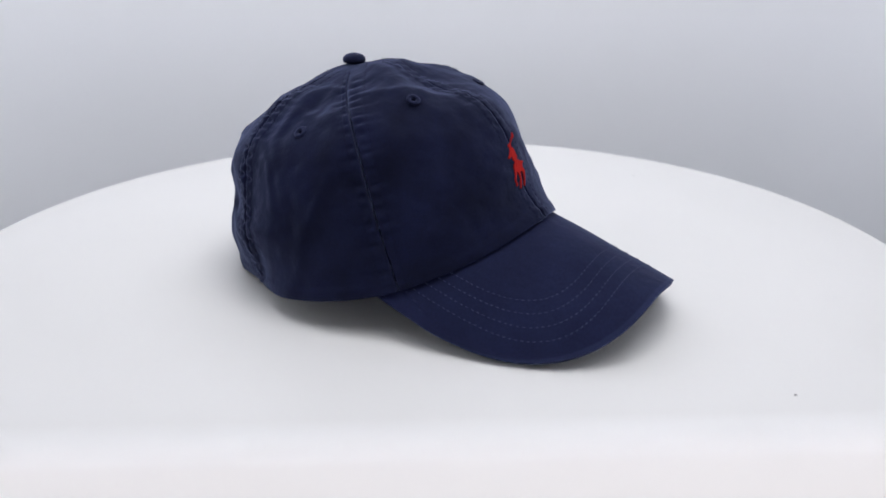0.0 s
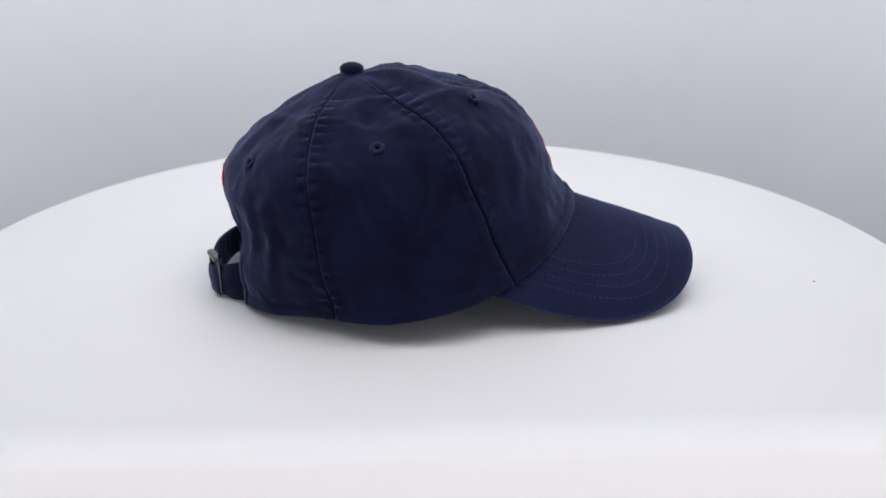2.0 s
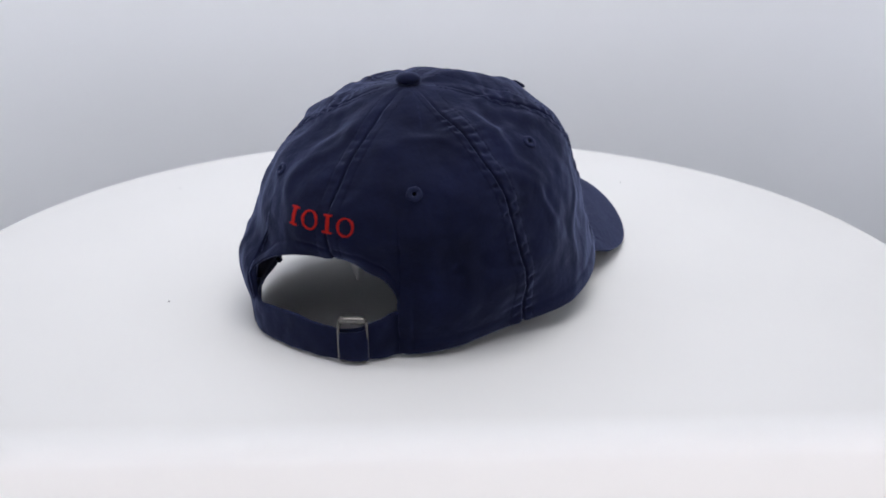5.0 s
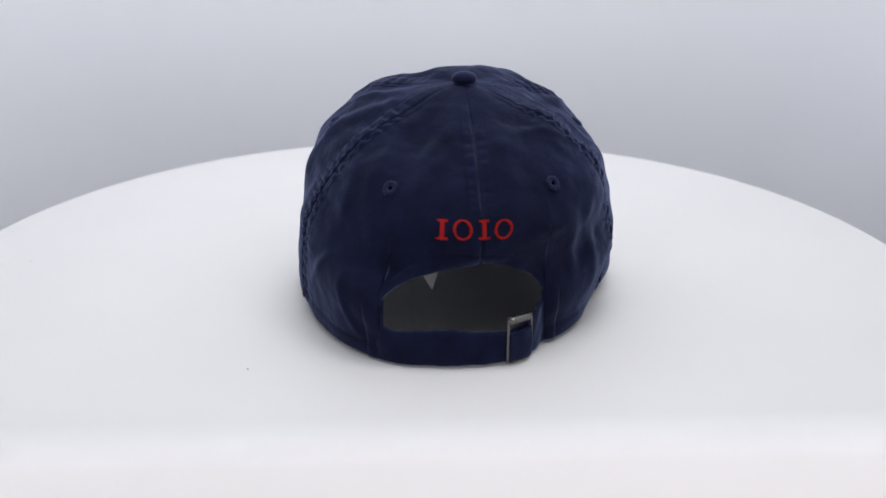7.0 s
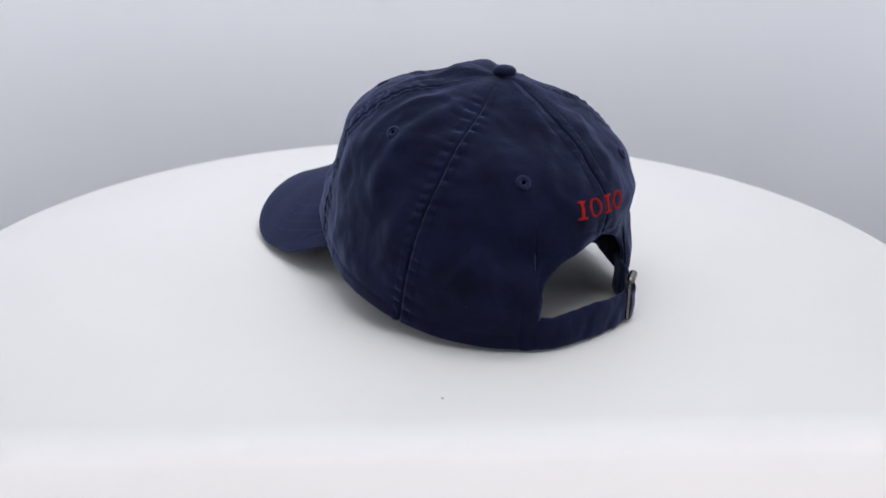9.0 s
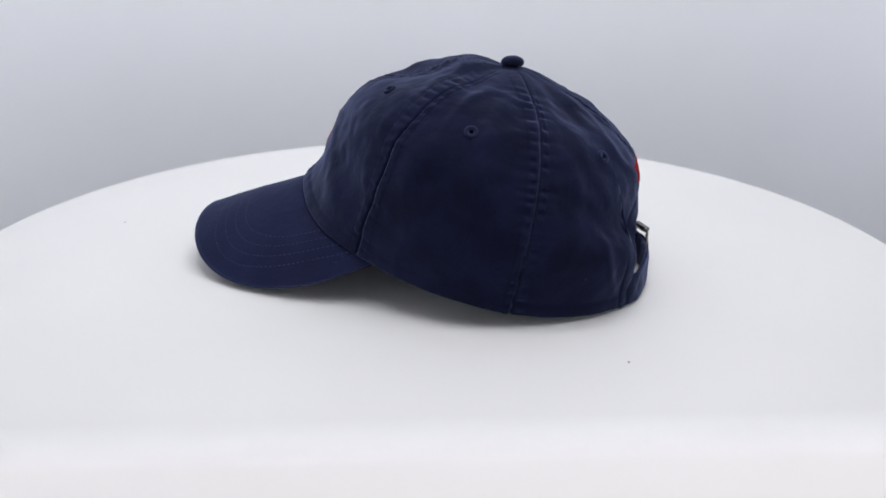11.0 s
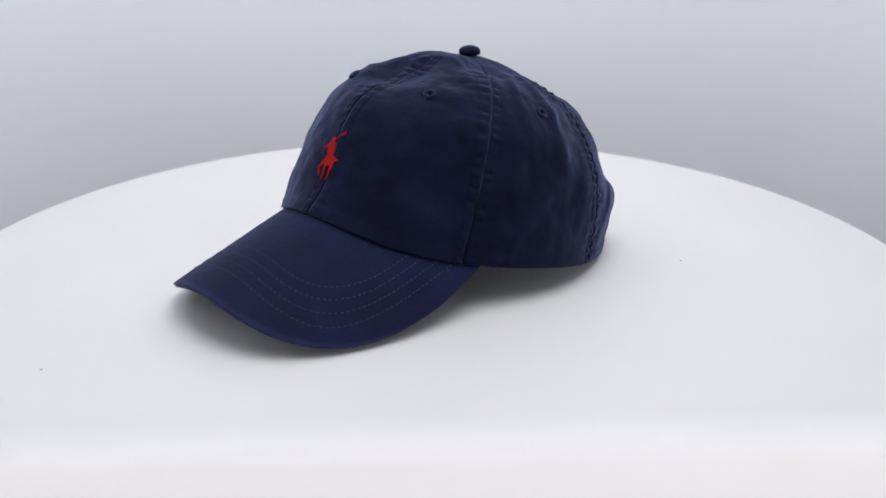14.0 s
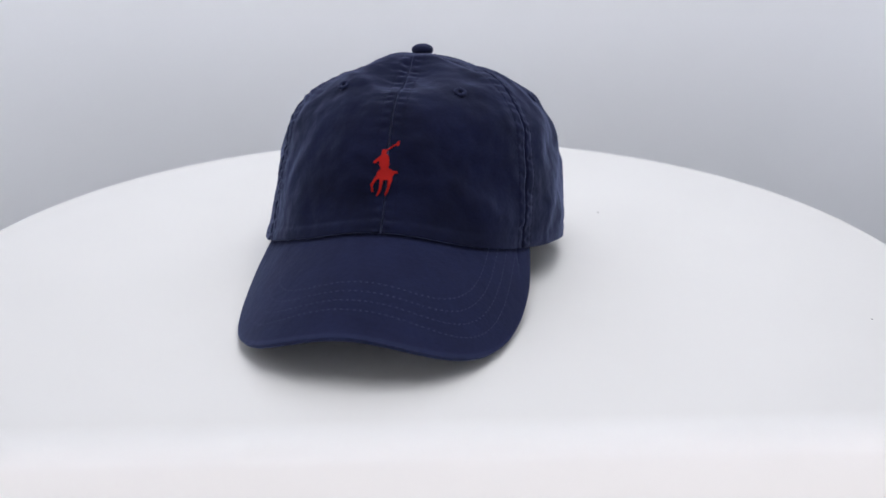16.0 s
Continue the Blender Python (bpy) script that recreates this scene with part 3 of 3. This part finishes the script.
# ---- cap: strap and buckle ----
STRAP = ((134, 0.0915), (146, 0.0972), (152, 0.0975), (158, 0.0955), (165, 0.0940), (175, 0.0925), (185, 0.0912), (193, 0.0895), (200, 0.0845), (206, 0.0785), (214, 0.0755), (222, 0.0735))


def strap_at(phi):
    r = float(np.interp(phi, [a for a, _ in STRAP], [b for _, b in STRAP]))
    return Vector((r * math.cos(math.radians(phi)), r * math.sin(math.radians(phi)), 0))


def band(name, phis, lift, z0, z1, thick, mat, parent, label):
    """A strip of folded cloth standing on its edge along the strap's line."""
    verts, faces, rows = [], [], 8
    for phi in phis:
        p, q = strap_at(phi - 0.6), strap_at(phi + 0.6)
        out = Vector((q.y - p.y, p.x - q.x, 0)).normalized()
        c = (p + q) / 2
        if out.dot(c) < 0:
            out = -out
        sag = 0.0012 * math.sin(phi * 0.16) + 0.0005 * noise.noise(Vector((phi * 0.12, 3, 1)))
        rise = 0.0030 * min(max((152 - phi) / 12, 0.0), 1.0) + 0.0050 * min(max((phi - 195) / 12, 0.0), 1.0)
        for j in range(rows):
            f = j / (rows - 1)
            bulge = 0.0005 * math.sin(math.pi * f) + 0.0010 * noise.noise(Vector((phi * 0.22, f * 2.0, 5)))
            v = c + out * (lift + bulge)
            v.z = z0 + (z1 - z0) * f + (sag + rise) * f
            verts.append(v)
    for i in range(len(phis) - 1):
        for j in range(rows - 1):
            k = i * rows + j
            faces.append((k, k + rows, k + rows + 1, k + 1))
    ob = wear_light(mesh_part(name, verts, faces, mat, parent, label))
    thicken(ob, thick, 0)
    edge = ob.modifiers.new("soft_edge", "BEVEL")
    edge.width, edge.segments, edge.limit_method = 0.0007, 2, "ANGLE"
    return ob


BUCKLE = 192.3


def build_strap(cap):
    strap = band("strap", np.linspace(136, 221, 90), 0.0, 0.0015, 0.0213, 0.0024, NAVY, cap, "navy cotton back strap")
    band("strap_end", np.linspace(BUCKLE - 4.1, BUCKLE + 4.6, 12), 0.0030, 0.0025, 0.0205, 0.0022, NAVY, strap, "strap end folded through the buckle")
    # buckle: two flat rounded bars joined by thin wires
    p, q = strap_at(BUCKLE - 5), strap_at(BUCKLE + 5)
    along = (q - p).normalized()
    out = Vector((along.y, -along.x, 0))
    if out.dot(p) < 0:
        out = -out
    centre = (p + q) / 2 + out * 0.0030 + Vector((0, 0, 0.0130))
    m = Matrix((along, Vector((0, 0, 1)), out)).transposed().to_4x4()
    m.translation = centre
    buckle = None
    for name, x0, y0, x1, y1, rx, rn, label in (
        ("buckle", -0.0080, 0.0136, 0.0080, 0.0136, 0.0021, 0.0027, "gunmetal slide buckle"),
        ("buckle_bar", -0.0079, -0.0102, 0.0079, -0.0102, 0.0016, 0.0020, "lower bar of the buckle"),
        ("buckle_wire", -0.0077, -0.0108, -0.0077, 0.0138, 0.0009, 0.0011, "thin side wire of the buckle"),
        ("buckle_wire", 0.0077, -0.0108, 0.0077, 0.0138, 0.0009, 0.0011, "thin side wire of the buckle"),
    ):
        a, b = Vector((x0, y0, 0)), Vector((x1, y1, 0))
        axis = (b - a).normalized()
        side = Vector((-axis.y, axis.x, 0))
        verts, faces, n, ends = [], [], 14, 11
        for i in range(ends):
            t = i / (ends - 1)
            round_off = math.sqrt(max(1 - (2 * t - 1) ** 10, 0.04))
            c = a.lerp(b, t)
            for k in range(n):
                g = 2 * math.pi * k / n
                verts.append(m @ (c + side * rx * math.cos(g) * round_off + Vector((0, 0, rn * math.sin(g) * round_off))))
        for i in range(ends - 1):
            for k in range(n):
                faces.append((i * n + k, i * n + (k + 1) % n, (i + 1) * n + (k + 1) % n, (i + 1) * n + k))
        faces += [tuple(range(n))[::-1], tuple((ends - 1) * n + k for k in range(n))]
        ob = mesh_part(name, verts, faces, STEEL, buckle or cap, label)
        buckle = buckle or ob


def build_inside(cap):
    # sweatband against the inside of the crown, open at the back
    verts, faces, rows = [], [], 8
    phis = np.linspace(-128, 122, 126)
    for a in phis:
        for j in range(rows):
            p, n = on_crown(a, 1.0 - 0.03 - 0.17 * j / (rows - 1), -0.0030)
            verts.append(p)
    for i in range(len(phis) - 1):
        for j in range(rows - 1):
            k = i * rows + j
            faces.append((k, k + rows, k + rows + 1, k + 1))
    thicken(mesh_part("sweatband", verts, faces, BAND, cap, "navy cotton sweatband inside"), 0.0012, 0)
    # cloth label hanging inside, one corner down
    tip = Vector((-0.0263, 0.0213, 0.017))
    a, b, c = Vector((0.002, 0.017, 0.030)), Vector((-0.006, -0.009, 0.034)), Vector((-0.004, 0.012, 0.062))
    label = mesh_part("label", [tip, tip + a, tip + c, tip + b], [(0, 1, 2, 3)], LABEL, cap, "pale grey cloth label hanging inside", False)
    thicken(label, 0.0006, 0)
    # white lint caught on the cloth
    for phi, z in ((123.8, 0.0285),):
        p, n = on_crown(phi, s_at_height(phi, z), 0.0003)
        bm = bmesh.new()
        bmesh.ops.create_icosphere(bm, subdivisions=1, radius=0.0002, matrix=Matrix.Translation(p))
        part("lint_speck", bm, LINT, cap, "tiny grey lint speck")
    # a loose thread end over the opening
    p, n = on_crown(147, s_at_height(147, 0.039), 0.0005)
    cu = [p, p + n * 0.0012 + Vector((0, 0.0006, 0.0016)), p + n * 0.0018 + Vector((0, 0.0003, 0.0040)), p + n * 0.0012 + Vector((0, 0, 0.0062))]
    verts, faces = [], []
    for i, v in enumerate(cu):
        for k in range(4):
            g = math.pi * k / 2
            verts.append(v + Vector((0.0001 * math.cos(g), 0.0001 * math.sin(g), 0)))
    for i in range(3):
        for k in range(4):
            faces.append((i * 4 + k, i * 4 + (k + 1) % 4, i * 4 + 4 + (k + 1) % 4, i * 4 + 4 + k))
    mesh_part("loose_thread", verts, faces, THREAD, cap, "loose navy thread end")


def build_cap():
    cap = new("baseball_cap")
    tagged(cap, "navy blue washed cotton baseball cap with red embroidery", "cap")
    build_crown(cap)
    visor, tree = build_visor(cap)
    build_visor_stitching(cap, visor, tree)
    build_seam_stitching(cap)
    build_button(cap)
    build_eyelets(cap)
    build_embroidery(cap)
    build_strap(cap)
    build_inside(cap)
    return cap


# ---- build ----
build_setting()
turntable = build_turntable()
cap = build_cap()

# ---- turning ----
RATE = 18.3305
CAP_AT, CAP_TURN = Vector((-0.04925, 0.01473, 0.0)), -33.0


def motions():
    table_rows, cap_rows = [], []
    for i in range(33):
        t = i * 0.5
        turn = pose(0, 0, 0, 0, 0, RATE * t)
        table_rows.append((t, turn))
        cap_rows.append((t, turn @ Matrix.Translation(CAP_AT) @ pose(0, 0, 0, 0, 0, CAP_TURN)))
    walk(turntable, table_rows)
    walk(cap, cap_rows)


motions()
